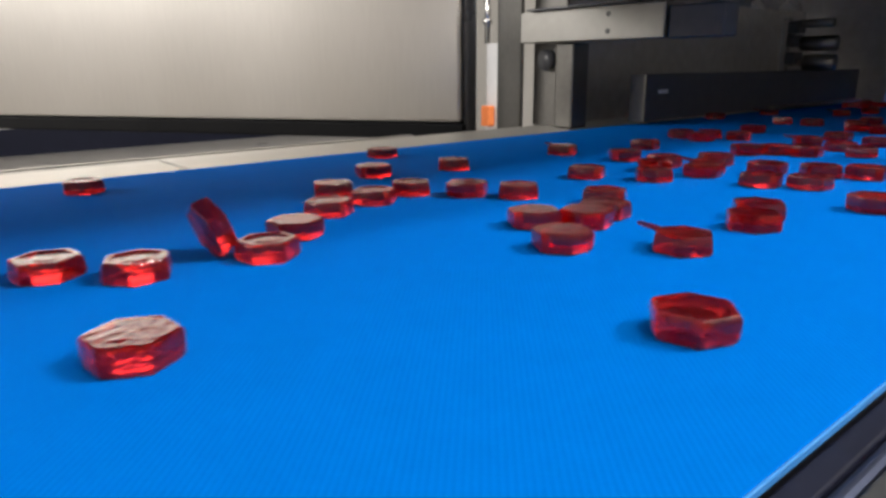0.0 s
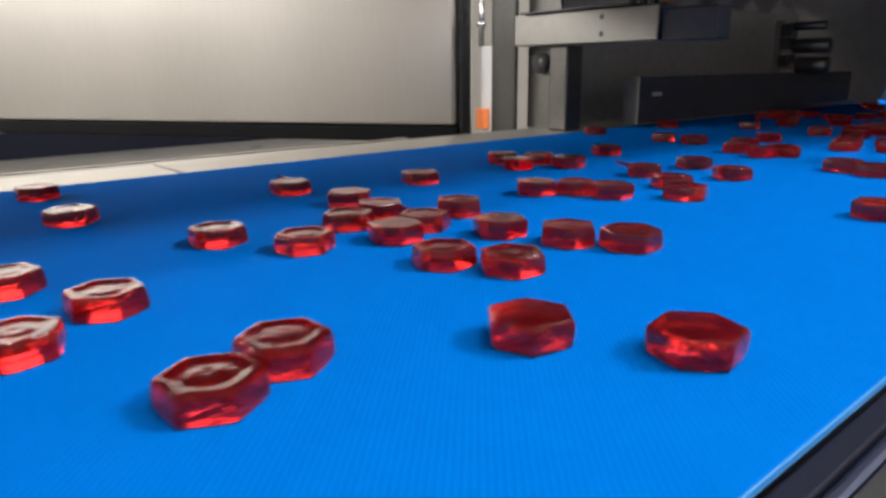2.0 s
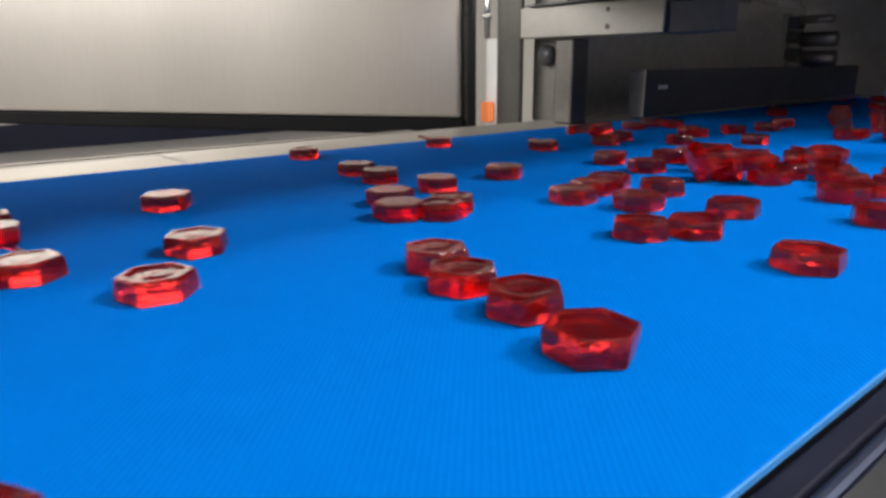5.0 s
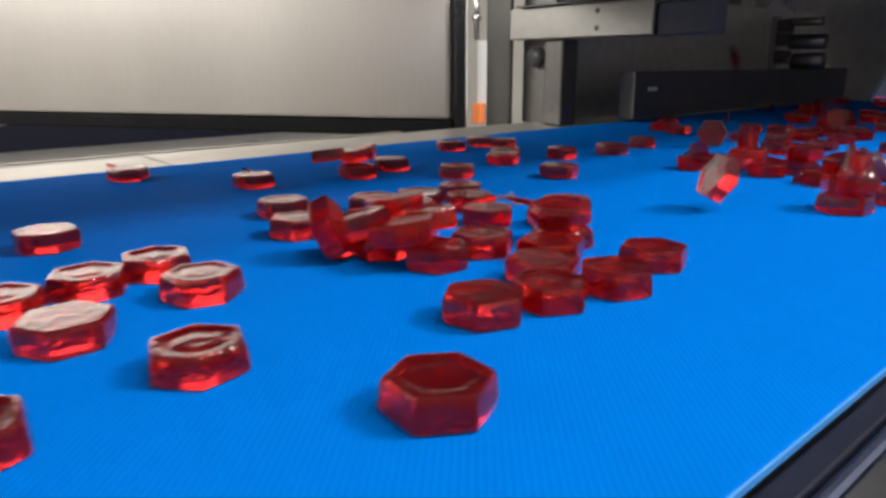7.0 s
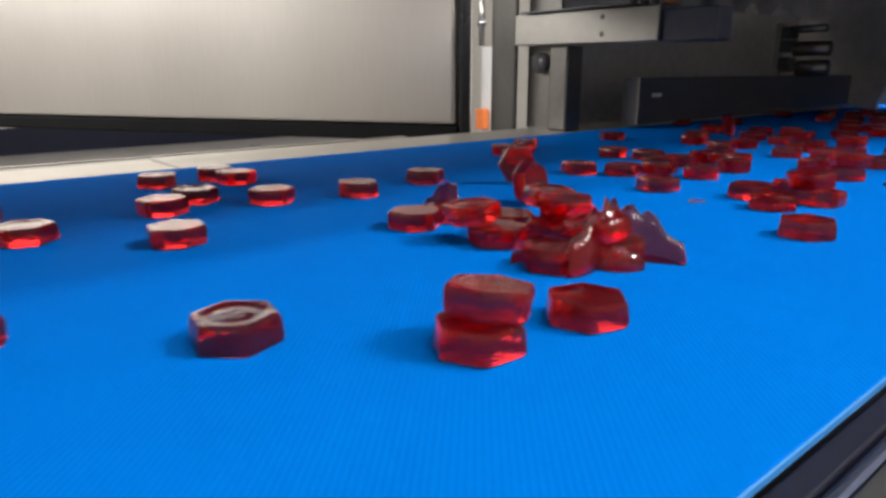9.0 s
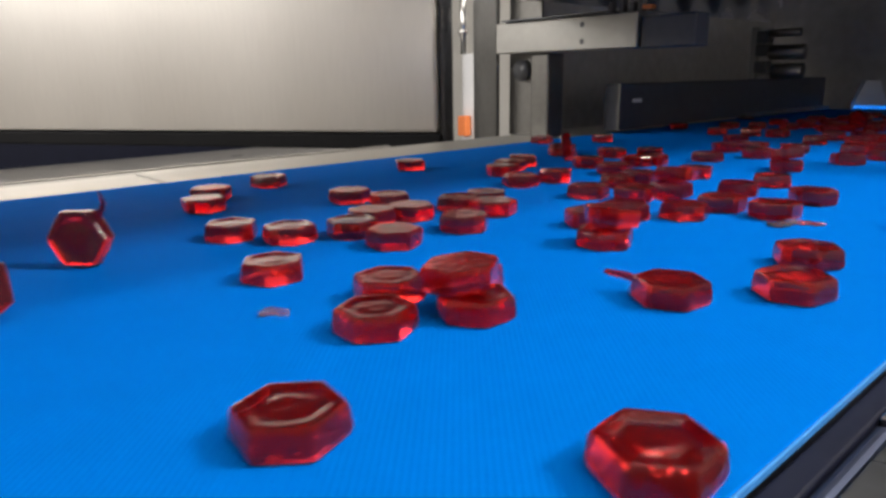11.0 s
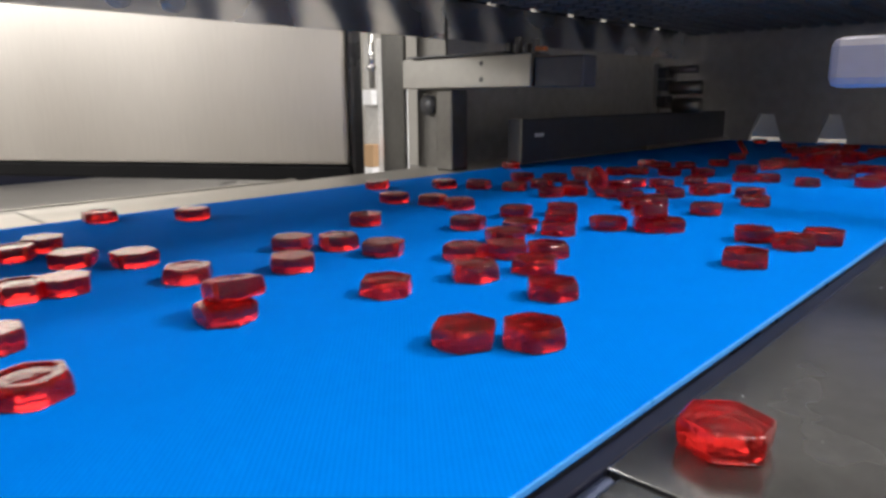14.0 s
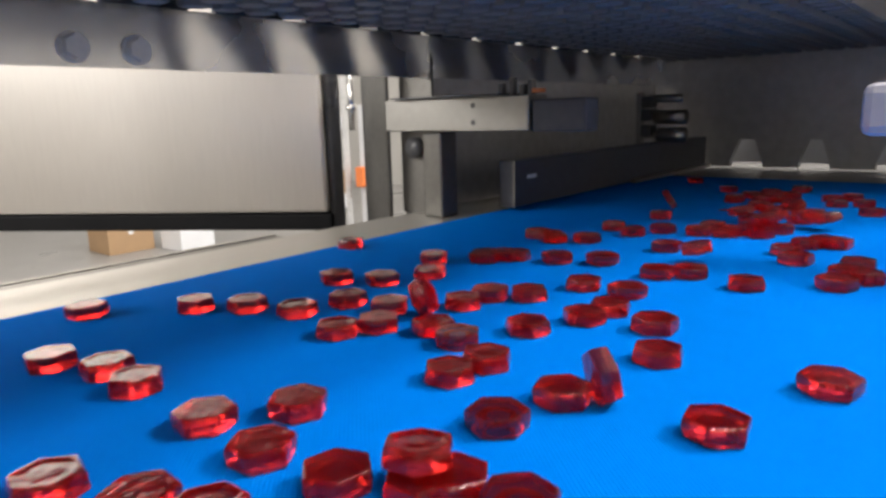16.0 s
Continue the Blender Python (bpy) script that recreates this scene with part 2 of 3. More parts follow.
# ---- the conveyor ----
def conveyor_belt(parent):
    """One long strip that slides over the bed; its upper face is z = 0."""
    bm = bmesh.new()
    x0, x1, thick, r = -0.7, 3.0, 0.0022, 0.0009
    near = 0.0007
    prof = [(near, -thick), (near, -r), (near + r * 0.3, -r * 0.3), (near + r, 0.0), (BELT_WIDTH - r, 0.0), (BELT_WIDTH - r * 0.3, -r * 0.3), (BELT_WIDTH, -r), (BELT_WIDTH, -thick)]
    n = 40
    rows = [[bm.verts.new((x0 + (x1 - x0) * i / n, y, z)) for y, z in prof] for i in range(n + 1)]
    for a, b in zip(rows, rows[1:]):
        for k in range(len(prof)):
            j = (k + 1) % len(prof)
            bm.faces.new((a[k], b[k], b[j], a[j]))
    bm.faces.new(rows[0])
    bm.faces.new(rows[-1][::-1])
    strip = part("belt", bm, M_BELT, parent, "bright blue belt with a fine diagonal weave")
    # paler strip paints in the light that the near belt edge catches
    boxpart("edge_glint", (x0, x1, 0.0003, 0.0010, -0.0018, 0.00015), M_EDGE_GLINT, strip, "pale blue strip painted as the light on the belt edge", 0.0003)
    return strip


def belt_conveyor():
    f = thing("belt_conveyor", "belt conveyor with a blue belt in a stainless steel frame", "conveyor")
    boxpart("bed", (-2.7, 3.1, 0.0008, 0.432, -0.012, -0.0026), M_DARK_STEEL, f)
    # near side: dark lip beside the belt, then a worn plate in two lengths
    boxpart("edge_strip", (-2.7, 1.34, -0.0052, 0.0004, -0.03, -0.0030), M_NAVY, f, "dark blue-black strip beside the belt", 0.0006)
    boxpart("groove_strip", (-2.7, 0.1495, -0.0092, -0.0054, -0.03, -0.0036), M_GROOVE, f, "rounded steel edge, tinted with the blue it reflects", 0.0014)
    boxpart("side_plate", (0.151, 1.34, -0.36, -0.0054, -0.012, -0.003), M_PLATE, f, "scuffed grey steel side plate", 0.0004)
    boxpart("side_plate", (-2.7, 0.1495, -0.36, -0.0094, -0.012, -0.0034), M_PLATE_DARK, f, "scuffed grey steel side plate", 0.0004)
    boxpart("joint_strip", (0.1496, 0.1509, -0.36, -0.0094, -0.012, -0.0042), M_DARK_STEEL, f, "dark joint between the plates")
    boxpart("side_beam", (-2.7, 1.34, -0.36, -0.33, -0.14, -0.0125), M_DARK_STEEL, f, "", 0.003)
    # far side: bright rail, its outer flange and a lower beam
    boxpart("far_rail", (0.17, 1.30, 0.4395, 0.525, -0.012, -0.002), M_STEEL_RAIL, f, "pale satin steel rail along the belt", 0.0015)
    boxpart("far_rail", (-2.7, 0.1685, 0.4395, 0.522, -0.012, -0.0028), M_STEEL_RAIL, f, "pale satin steel rail along the belt", 0.0015)
    # solid black strip in place of the shade between rail and flange
    boxpart("rail_gap_strip", (-2.7, 0.45, 0.5255, 0.5330, -0.014, -0.0060), M_RUBBER, f, "black strip standing for the shaded gap behind the rail")
    boxpart("rail_flange", (-2.7, 0.45, 0.5335, 0.5520, -0.014, -0.0050), M_DARKER_STEEL, f, "dull steel outer flange", 0.001)
    boxpart("rail_lip", (-2.7, 0.45, 0.5525, 0.5600, -0.014, -0.0040), M_STEEL_RAIL, f, "pale outer lip of the rail", 0.001)
    boxpart("far_beam", (-2.7, 1.30, 0.50, 0.52, -0.09, -0.0125), M_NAVY, f, "dark blue lower beam", 0.003)
    boxpart("far_beam", (-2.7, 0.45, 0.585, 0.635, -0.11, -0.055), M_STEEL_RAIL, f, "pale steel tube", 0.006)
    for x in (-1.9, -0.55, 0.72, 2.4):
        for y0, y1 in ((-0.34, -0.29), (0.46, 0.51)):
            boxpart("leg", (x, x + 0.05, y0, y1, FLOOR_Z, -0.0345 if y0 < 0 else -0.0915), M_STEEL_RAIL, f, "", 0.004)
            if y0 < 0:
                boxpart("leg_cap", (x - 0.01, x + 0.06, y0 - 0.01, y1 + 0.01, -0.0345, -0.0125), M_DARK_STEEL, f)
    return f, conveyor_belt(f)


conveyor, belt = belt_conveyor()


# ---- the machine round the far half of the belt ----
def open_door():
    """A brushed steel door standing open beyond the belt, black seal round its edge."""
    d = thing("machine_door", "brushed stainless steel machine door standing open", "machine door", at=(0.563, 0.604, 0))
    d.rotation_euler = (0, 0, radians(122))
    # local x runs along the door away from its free edge; the seen face is y = 0
    boxpart("panel", (0.0, 1.15, -0.028, 0.0, 0.0, 0.85), M_DOOR, d, "brushed stainless steel sheet", 0.004)
    boxpart("bottom_seal", (-0.004, 1.15, -0.040, -0.003, -0.022, -0.0015), M_RUBBER, d, "black rubber seal", 0.003)
    return d


open_door()


def door_post():
    """Dark seal, gap, then the upright that carries the bracket."""
    p = thing("machine_post", "stainless steel machine upright with a black door seal", "machine frame")
    boxpart("door_seal", (0.572, 0.592, 0.603, 0.642, -0.06, 0.70), M_BLACK, p, "black door seal profile", 0.004)
    boxpart("upright", (0.600, 0.606, 0.536, 0.578, -0.70, 0.70), M_POST, p, "stainless steel box upright", 0.003)
    boxpart("inner_upright", (0.604, 0.632, 0.461, 0.487, -0.0015, 0.0915), M_DARKER_STEEL, p, "narrow stainless steel leg", 0.002)
    boxpart("recess", (0.622, 0.626, 0.4872, 0.5358, -0.0015, 0.60), M_DARKER_STEEL, p, "dull recessed steel plate")
    bm = bmesh.new()
    rod(bm, (0.6225, 0.512, 0.074), (0.615, 0.512, 0.074), 0.012, 20)
    part("knob", bm, M_BLACK, p, "round black knob", True)
    bm = bmesh.new()
    rod(bm, (0.598, 0.592, 0.095), (0.598, 0.592, 0.17), 0.004, 14)
    rod(bm, (0.598, 0.592, 0.118), (0.598, 0.592, 0.124), 0.0065, 14)
    part("hinge_pin", bm, M_POLISHED, p, "bright hinge pin", True)
    return p


door_post()


def bracket(name, y_in, y_out, mat, label):
    """A flat bar out over the belt with two screw holes, and a dark sliding block at its tip."""
    b = thing(name, label, "bracket")
    s = 1 if y_out > y_in else -1
    lo, hi = min(y_in, y_out), max(y_in, y_out)
    boxpart("bar", (0.597, 0.632, lo, hi, 0.093, 0.127), mat, b, "", 0.0015)
    for z in (0.1015, 0.1185):
        bm = bmesh.new()
        rod(bm, (0.5966, y_in + s * 0.066, z), (0.5975, y_in + s * 0.066, z), 0.0028, 14)
        part("screw_hole", bm, M_BLACK, b, "dark screw hole")
    return b


left = bracket("support_bracket", 0.345, 0.5355, M_STEEL, "scratched stainless steel bracket bar over the belt")
boxpart("end_block", (0.602, 0.628, 0.287, 0.3445, 0.092, 0.1225), M_GUIDE, left, "dark end block", 0.002)
boxpart("top_lip", (0.590, 0.634, 0.375, 0.520, 0.1275, 0.1292), M_DARK_STEEL, left, "thin dark top strip")
bm = bmesh.new()
for y, h in ((0.385, 0.012), (0.372, 0.017), (0.360, 0.010), (0.350, 0.014)):
    rod(bm, (0.612, y, 0.127), (0.612, y, 0.127 + h), 0.0045, 6)
part("clamp_screw", bm, M_DARK_STEEL, left, "dark adjusting screws")
boxpart("wire_clip", (0.604, 0.612, 0.335, 0.345, 0.1285, 0.1325), M_ORANGE, left, "small bright clip")


def near_bracket():
    b = thing("guard_bracket", "pale enamelled bracket plate above the belt", "bracket")
    boxpart("plate", (0.597, 0.632, -0.118, 0.073, 0.0875, 0.124), M_LILAC, b, "", 0.007)
    boxpart("top_rim", (0.601, 0.630, -0.118, 0.040, 0.1243, 0.1268), M_STEEL, b, "bright top rim", 0.001)
    boxpart("stand", (0.602, 0.627, -0.117, -0.085, -0.0029, 0.0873), M_STEEL, b, "", 0.001)
    bm = bmesh.new()
    rod(bm, (0.615, 0.03, 0.1268), (0.615, 0.03, 0.134), 0.006, 6)
    part("bolt", bm, M_STEEL, b)
    return b


near_bracket()


def housing():
    """Dark covers over the far half of the belt, some added unseen as shades."""
    h = thing("machine_housing", "dark grey machine housing over the far part of the belt", "machine housing")
    boxpart("back_panel", (0.641, 1.36, 0.535, 0.55, -0.0115, 0.192), M_HOUSING, h)
    # posts, side sheet and both tops: out of view, added to darken the far belt
    for x in (0.93, 1.345):
        boxpart("roof_post", (x, x + 0.014, 0.536, 0.549, 0.1925, 0.6213), M_HOUSING, h)
    boxpart("side_shade", (0.95, 1.36, -0.135, -0.12, -0.0025, 0.62), M_HOUSING, h)
    boxpart("shade_roof", (0.92, 1.36, -0.135, 0.55, 0.6215, 0.64), M_HOUSING, h)
    boxpart("inner_shade", (0.92, 1.344, -0.119, 0.1015, 0.262, 0.272), M_HOUSING, h)
    # far wall with three low openings over the belt
    outline = [(-0.119, 0.0006)]
    for a, b, c, d in ((0.106, 0.156, 0.1195, 0.1425), (0.223, 0.271, 0.2365, 0.2575), (0.330, 0.386, 0.3445, 0.3715)):
        outline += [(a, 0.0006), (a, 0.010), (c, 0.050), (d, 0.050), (b, 0.010), (b, 0.0006)]
    outline += [(0.534, 0.0006), (0.534, 0.62), (-0.119, 0.62)]
    bm = bmesh.new()
    for (y0, z0), (y1, z1) in zip(outline, outline[1:-2]):
        v = [bm.verts.new((x, y, z)) for x in (1.345, 1.360) for y, z in ((y0, z0), (y1, z1), (y1, 0.62), (y0, 0.62))]
        bm.faces.new((v[0], v[1], v[5], v[4]))
        if y1 > y0:
            bm.faces.new((v[3], v[2], v[1], v[0]))
            bm.faces.new((v[4], v[5], v[6], v[7]))
            bm.faces.new((v[2], v[3], v[7], v[6]))
        else:
            for q in (v[2], v[3], v[6], v[7]):
                bm.verts.remove(q)
    bmesh.ops.remove_doubles(bm, verts=bm.verts, dist=0.0001)
    part("end_wall", bm, M_HOUSING, h, "dark end wall with low notches")
    # white plate and stays added so that the notches look lit from behind
    boxpart("notch_reflector", (1.385, 1.393, -0.119, 0.534, 0.006, 0.13), M_WHITE, h, "white reflector plate added behind the end wall")
    for y in (-0.119, 0.531):
        boxpart("reflector_stay", (1.3605, 1.3848, y, y + 0.003, 0.06, 0.10), M_DARK_STEEL, h)
    return h


housing()


def side_guide():
    g = thing("side_guide", "dark painted guide box along the far belt edge", "guide")
    boxpart("box", (0.678, 1.30, 0.415, 0.437, 0.004, 0.057), M_GUIDE, g, "", 0.0015)
    # added strip imitates the light along the box's front edge
    boxpart("front_edge_glint", (0.6765, 0.6779, 0.4145, 0.4175, 0.004, 0.058), M_DARKER_STEEL, g, "thin steel strip for the lit front edge")
    boxpart("label_plate", (0.703, 0.722, 0.4141, 0.4147, 0.035, 0.0395), M_WHITE, g, "small pale label")
    boxpart("foot_rail", (0.98, 1.30, 0.405, 0.4138, 0.003, 0.009), M_STEEL, g, "thin bright rail", 0.001)
    return g


side_guide()


def roller_unit():
    r = thing("roller_unit", "steel guide rollers on a small upright stand", "roller")
    boxpart("stand", (1.10, 1.112, 0.452, 0.462, -0.0015, 0.135), M_STEEL, r, "", 0.001)
    for y0, y1, z, rad in ((0.352, 0.432, 0.096, 0.011), (0.352, 0.425, 0.068, 0.012), (0.36, 0.44, 0.125, 0.006)):
        bm = bmesh.new()
        rod(bm, (1.105, y0 + 0.03, z), (1.105, y1, z), rad, 24)
        rod(bm, (1.105, y1, z), (1.105, 0.4525, z), rad * 0.45, 16)
        part("roller", bm, M_STEEL, r, "bright steel roller", True)
    for z in (0.075, 0.10, 0.12):
        boxpart("bearing", (1.092, 1.118, 0.434, 0.451, z - 0.009, z + 0.009), M_BLACK, r, "black bearing block", 0.002)
    return r


roller_unit()


# ---- the mould conveyor overhead ----
def mould_conveyor():
    m = thing("mould_conveyor", "overhead conveyor of dark moulds between polished steel side plates", "mould conveyor")
    # bulges added to the plate to imitate curved reflections of the trays
    bm = bmesh.new()
    rows = []
    n = 720
    for i in range(n + 1):
        x = -1.2 + 2.54 * i / n
        rows.append([bm.verts.new((x, 0.4862 + 0.0045 * math.sin(math.pi * (x + 0.5 * (z - 0.150) - 0.02) / 0.09) ** 2 * min(max((x - 0.31) / 0.03, 0), 1), z)) for z in (0.150, 0.161, 0.172, 0.183, 0.1945)]
                    + [bm.verts.new((x, 0.494, z)) for z in (0.1945, 0.150)])
    for a, b in zip(rows, rows[1:]):
        for k in range(7):
            j = (k + 1) % 7
            bm.faces.new((a[k], b[k], b[j], a[j]))
    bm.faces.new(rows[0])
    bm.faces.new(rows[-1])
    plate = part("side_plate", bm, M_POLISHED, m, "polished steel side plate, bulged to give curved reflections", True)
    plate.data.set_sharp_from_angle(angle=radians(40))
    boxpart("side_plate", (-1.2, 1.34, 0.102, 0.110, 0.192, 0.250), M_POLISHED, m, "polished steel side plate", 0.001)
    boxpart("cover", (-1.2, 1.34, 0.102, 0.494, 0.2505, 0.262), M_HOUSING, m)
    for k in range(28):
        x = -1.168 + 0.09 * k
        boxpart("upper_plate", (x, x + 0.066, 0.487, 0.493, 0.1947, 0.1988), M_DARK_STEEL, m)
    boxpart("upper_rail", (-1.2, 1.34, 0.487, 0.493, 0.199, 0.2503), M_DARK_STEEL, m)
    for x in (0.249, 0.293, -0.351, -0.307):
        hex_bolt(m, (x, 0.4858, 0.163), (0, -1, 0))
    return m


mould_conveyor()


def mould_tray():
    """A black tray whose underside shows three rows of six-sided cups."""
    t = thing("mould_tray", "black mould tray with rows of hexagonal cups underneath", "mould tray", "mould trays overhead")
    boxpart("tray", (0.002, 0.088, 0.1105, 0.4855, 0.205, 0.235), M_MOULD, t, "", 0.002)
    bm = bmesh.new()
    bmesh.ops.create_cone(bm, cap_ends=True, segments=6, radius1=0.0118, radius2=0.0138, depth=0.012)
    cup = mesh_of("cup", bm, M_MOULD)
    for i in range(3):
        for k in range(12):
            ob = new("cup", cup)
            ob.parent = t
            ob.location = (0.0165 + 0.0285 * i, 0.1255 + 0.0303 * k, 0.1989)
    return t


tray = mould_tray()
tray.location = (-1.13, 0, 0)
for k in range(1, 27):
    copy_thing(tray, pose(-1.13 + 0.09 * k, 0, 0))


# ---- things beyond the machine ----
def carton(name, dims, mat, label, category, tape=None):
    c = thing(name, label, category, at=(dims[0], dims[2], dims[4]))
    d = (0, dims[1] - dims[0], 0, dims[3] - dims[2], 0, dims[5] - dims[4])
    boxpart("body", d, mat, c, "", 0.004)
    if tape:
        boxpart("tape", (d[1] * 0.45, d[1] * 0.55, -0.001, d[3] + 0.001, d[5] - 0.06, d[5] + 0.0012), tape, c, "pale packing tape")
    return c


carton("storage_carton", (2.20, 2.55, 5.05, 5.40, FLOOR_Z, -0.66), M_CARTON, "brown cardboard carton standing on the floor", "carton", M_WHITE)
carton("white_carton", (2.58, 2.86, 4.70, 5.00, FLOOR_Z, -0.68), M_WHITE, "white carton standing on the floor", "carton")


def stands():
    """Two narrow stands beyond the door gap, with boxes on their shelves."""
    w = thing("white_stand", "narrow white stand with an orange box on its shelf", "stand", at=(1.80, 1.84, 0))
    boxpart("board", (0.0, 0.02, -0.035, 0.03, -0.84, 0.15), M_WHITE, w, "white upright board", 0.003)
    boxpart("foot", (-0.1, 0.12, -0.06, 0.06, FLOOR_Z, -0.8402), M_WHITE, w, "", 0.003)
    boxpart("orange_box", (-0.035, -0.0005, -0.02, 0.02, -0.15, -0.075), M_ORANGE, w, "orange plastic box", 0.004)
    g = thing("grey_stand", "narrow dark stand with a white box and a brown carton", "stand", at=(1.73, 1.905, 0))
    boxpart("post", (0.0, 0.03, -0.03, 0.045, -0.84, 0.30), M_HOUSING, g, "dark grey post", 0.003)
    boxpart("foot", (-0.1, 0.12, -0.03, 0.12, FLOOR_Z, -0.8402), M_HOUSING, g, "", 0.003)
    boxpart("white_box", (-0.03, -0.0005, -0.028, 0.03, 0.06, 0.115), M_WHITE, g, "white plastic box", 0.004)
    boxpart("brown_box", (-0.03, -0.0005, -0.028, 0.03, -0.171, -0.085), M_CARTON, g, "brown cardboard box", 0.003)
    boxpart("tray", (-0.04, -0.0005, -0.03, 0.035, -0.226, -0.1715), M_WHITE, g, "white tray", 0.003)
    return w


stands()


# ---- the candies ----
SIDE, THICK = 0.0121, 0.0076      # corner radius and height of a candy


def candy_mesh(name, seed, dish=0.0008, up=True, tail=False):
    """A six-sided jelly with drafted sides and narrow rounded rims; one face carries a sunken round seal. up: the sealed face is on top."""
    rnd = random.Random(seed)
    bm = bmesh.new()
    n = 36
    h = THICK * rnd.uniform(0.95, 1.05)

    def ring(scale, z, round_off, wob=0.0):
        vs = []
        for k in range(n):
            a = 2 * math.pi * k / n
            flat = math.cos(math.pi / 6) / math.cos((a % (math.pi / 3)) - math.pi / 6)
            r = SIDE * scale * (flat * (1 - round_off) + 0.93 * round_off)
            vs.append(bm.verts.new((r * math.cos(a), r * math.sin(a), z + rnd.uniform(-wob, wob))))
        return vs

    rings = [ring(0.91, 0, 0.16), ring(0.965, 0.0004, 0.13), ring(0.992, 0.0012, 0.08), ring(1.0, 0.0022, 0.06), ring(0.985, h * 0.55, 0.06), ring(0.965, h - 0.0014, 0.06),
             ring(0.945, h - 0.0006, 0.11), ring(0.91, h - 0.0001, 0.13), ring(0.87, h, 0.15), ring(0.76, h - dish * 0.05, 0.25), ring(0.70, h - dish * 0.4, 0.5), ring(0.63, h - dish * 0.8, 0.9),
             ring(0.50, h - dish, 1.0), ring(0.40, h - dish * 0.7, 1.0), ring(0.30, h - dish * 0.45, 1.0), ring(0.14, h - dish * 0.6, 1.0)]
    for a, b in zip(rings, rings[1:]):
        for k in range(n):
            j = (k + 1) % n
            bm.faces.new((a[k], a[j], b[j], b[k]))
    bm.faces.new(rings[0][::-1])
    bm.faces.new(rings[-1])
    if tail:
        # a thread of jelly drawn out of one flank
        bm.faces.ensure_lookup_table()
        face = bm.faces[n * 4 + 4]
        way = Vector((math.cos(0.8), math.sin(0.8), 0.15))
        for s in range(5):
            bmesh.ops.inset_region(bm, faces=[face], thickness=0.00012, depth=0.0)
            for v in face.verts:
                v.co += way * 0.0022
            way = (way + Vector((rnd.uniform(-0.5, 0.5), rnd.uniform(-0.5, 0.5), rnd.uniform(-0.2, 0.3)))).normalized()
    if not up:
        bmesh.ops.transform(bm, matrix=Matrix.Translation((0, 0, h)) @ pose(0, 0, 0, 180), verts=bm.verts)
    me = mesh_of(name, bm, M_JELLY, True)
    me.set_sharp_from_angle(angle=radians(27))
    return me


MESHES = [candy_mesh("gummy", 1, 0.0006), candy_mesh("gummy", 2, 0.0004), candy_mesh("gummy", 3, 0.0009), candy_mesh("gummy", 5, 0.0008, False), candy_mesh("gummy", 6, 0.0005, False),
          candy_mesh("gummy", 4, 0.0005, True, True)]
LABELS = {"flat": "translucent red hexagonal gummy candy lying on the blue belt",
          "stacked": "translucent red hexagonal gummy candy lying on another candy",
          "leaning": "translucent red hexagonal gummy candy tipped up on its edge",
          "upright": "translucent red hexagonal gummy candy standing on edge, sealed face showing",
          "falling": "translucent red hexagonal gummy candy dropping onto the belt"}
rides = []
chance = random.Random(11)


def candy(how):
    ob = new("gummy_candy", MESHES[min(int(chance.random() * 5.18), 5)])
    return tagged(ob, LABELS[how], "candy", "red gummy candies")


def ride(along, across, turn, how="flat"):
    """A candy that lies at x = along at the clip's start (on the belt's own scale) and goes with the belt."""
    if how == "flat":
        rest = pose(0, 0, 0.0001, 0, 0, turn)
    elif how == "stacked":
        rest = pose(0, 0, THICK + 0.0006, chance.uniform(-14, 4), chance.uniform(-8, 8), turn)
    elif how == "leaning":
        rest = pose(0, 0, 0.0108, chance.uniform(55, 80), 0, 48 + (turn - 30) * 1.6) @ pose(0, 0, -THICK / 2, 0, 0, 30)
    else:
        rest = pose(0, 0, 0.0112, 84, 0, -41) @ pose(0, 0, -THICK / 2, 0, 0, 0)
    ob = candy(how)
    if how == "upright":
        ob.data = MESHES[5]
    rides.append((ob, along, across, rest))
    return ob


ride(0.011, 0.046, 15)
ride(0.035, 0.212, 37)
ride(0.037, 0.121, 34)
ride(0.058, 0.191, 8)
ride(0.084, 0.384, 23)
ride(0.088, 0.200, 58, "leaning")
ride(0.102, 0.185, 38)
ride(0.125, 0.207, 30)
ride(0.152, 0.043, 40)
ride(0.158, 0.236, 37)
ride(0.184, 0.276, 4)
ride(0.190, 0.245, 38)
ride(0.192, 0.121, 0)
ride(0.212, 0.154, 58)
ride(0.219, 0.252, 53)
ride(0.223, 0.089, 30)
ride(0.229, 0.139, 16)
ride(0.239, 0.228, 35)
ride(0.239, 0.318, 14)
ride(0.250, 0.145, 12)
ride(0.256, 0.206, 45)
ride(0.276, 0.165, 30)
ride(0.277, 0.089, 34)
ride(0.297, 0.307, 53)
ride(0.298, 0.097, 35)
ride(0.298, 0.393, 30)
ride(0.333, 0.222, 25)
ride(0.354, 0.188, 40)
ride(0.352, 0.068, 50)
ride(0.381, 0.136, 9)
ride(0.375, 0.035, 10)
ride(0.388, 0.210, 40)
ride(0.389, 0.176, 9)
ride(0.393, 0.114, 55)
ride(0.410, 0.217, 59)
ride(0.411, 0.185, 33)
ride(0.411, 0.308, 24)
ride(0.416, 0.253, 47)
ride(0.427, 0.154, 0)
ride(0.437, 0.126, 42)
ride(0.442, 0.197, 49)
ride(0.449, 0.105, 4)
ride(0.487, 0.284, 10)
ride(0.510, 0.209, 48)
ride(0.527, 0.195, 37)
ride(0.531, 0.174, 2)
ride(0.556, 0.145, 19)
ride(0.574, 0.284, 49)
ride(0.576, 0.060, 1)
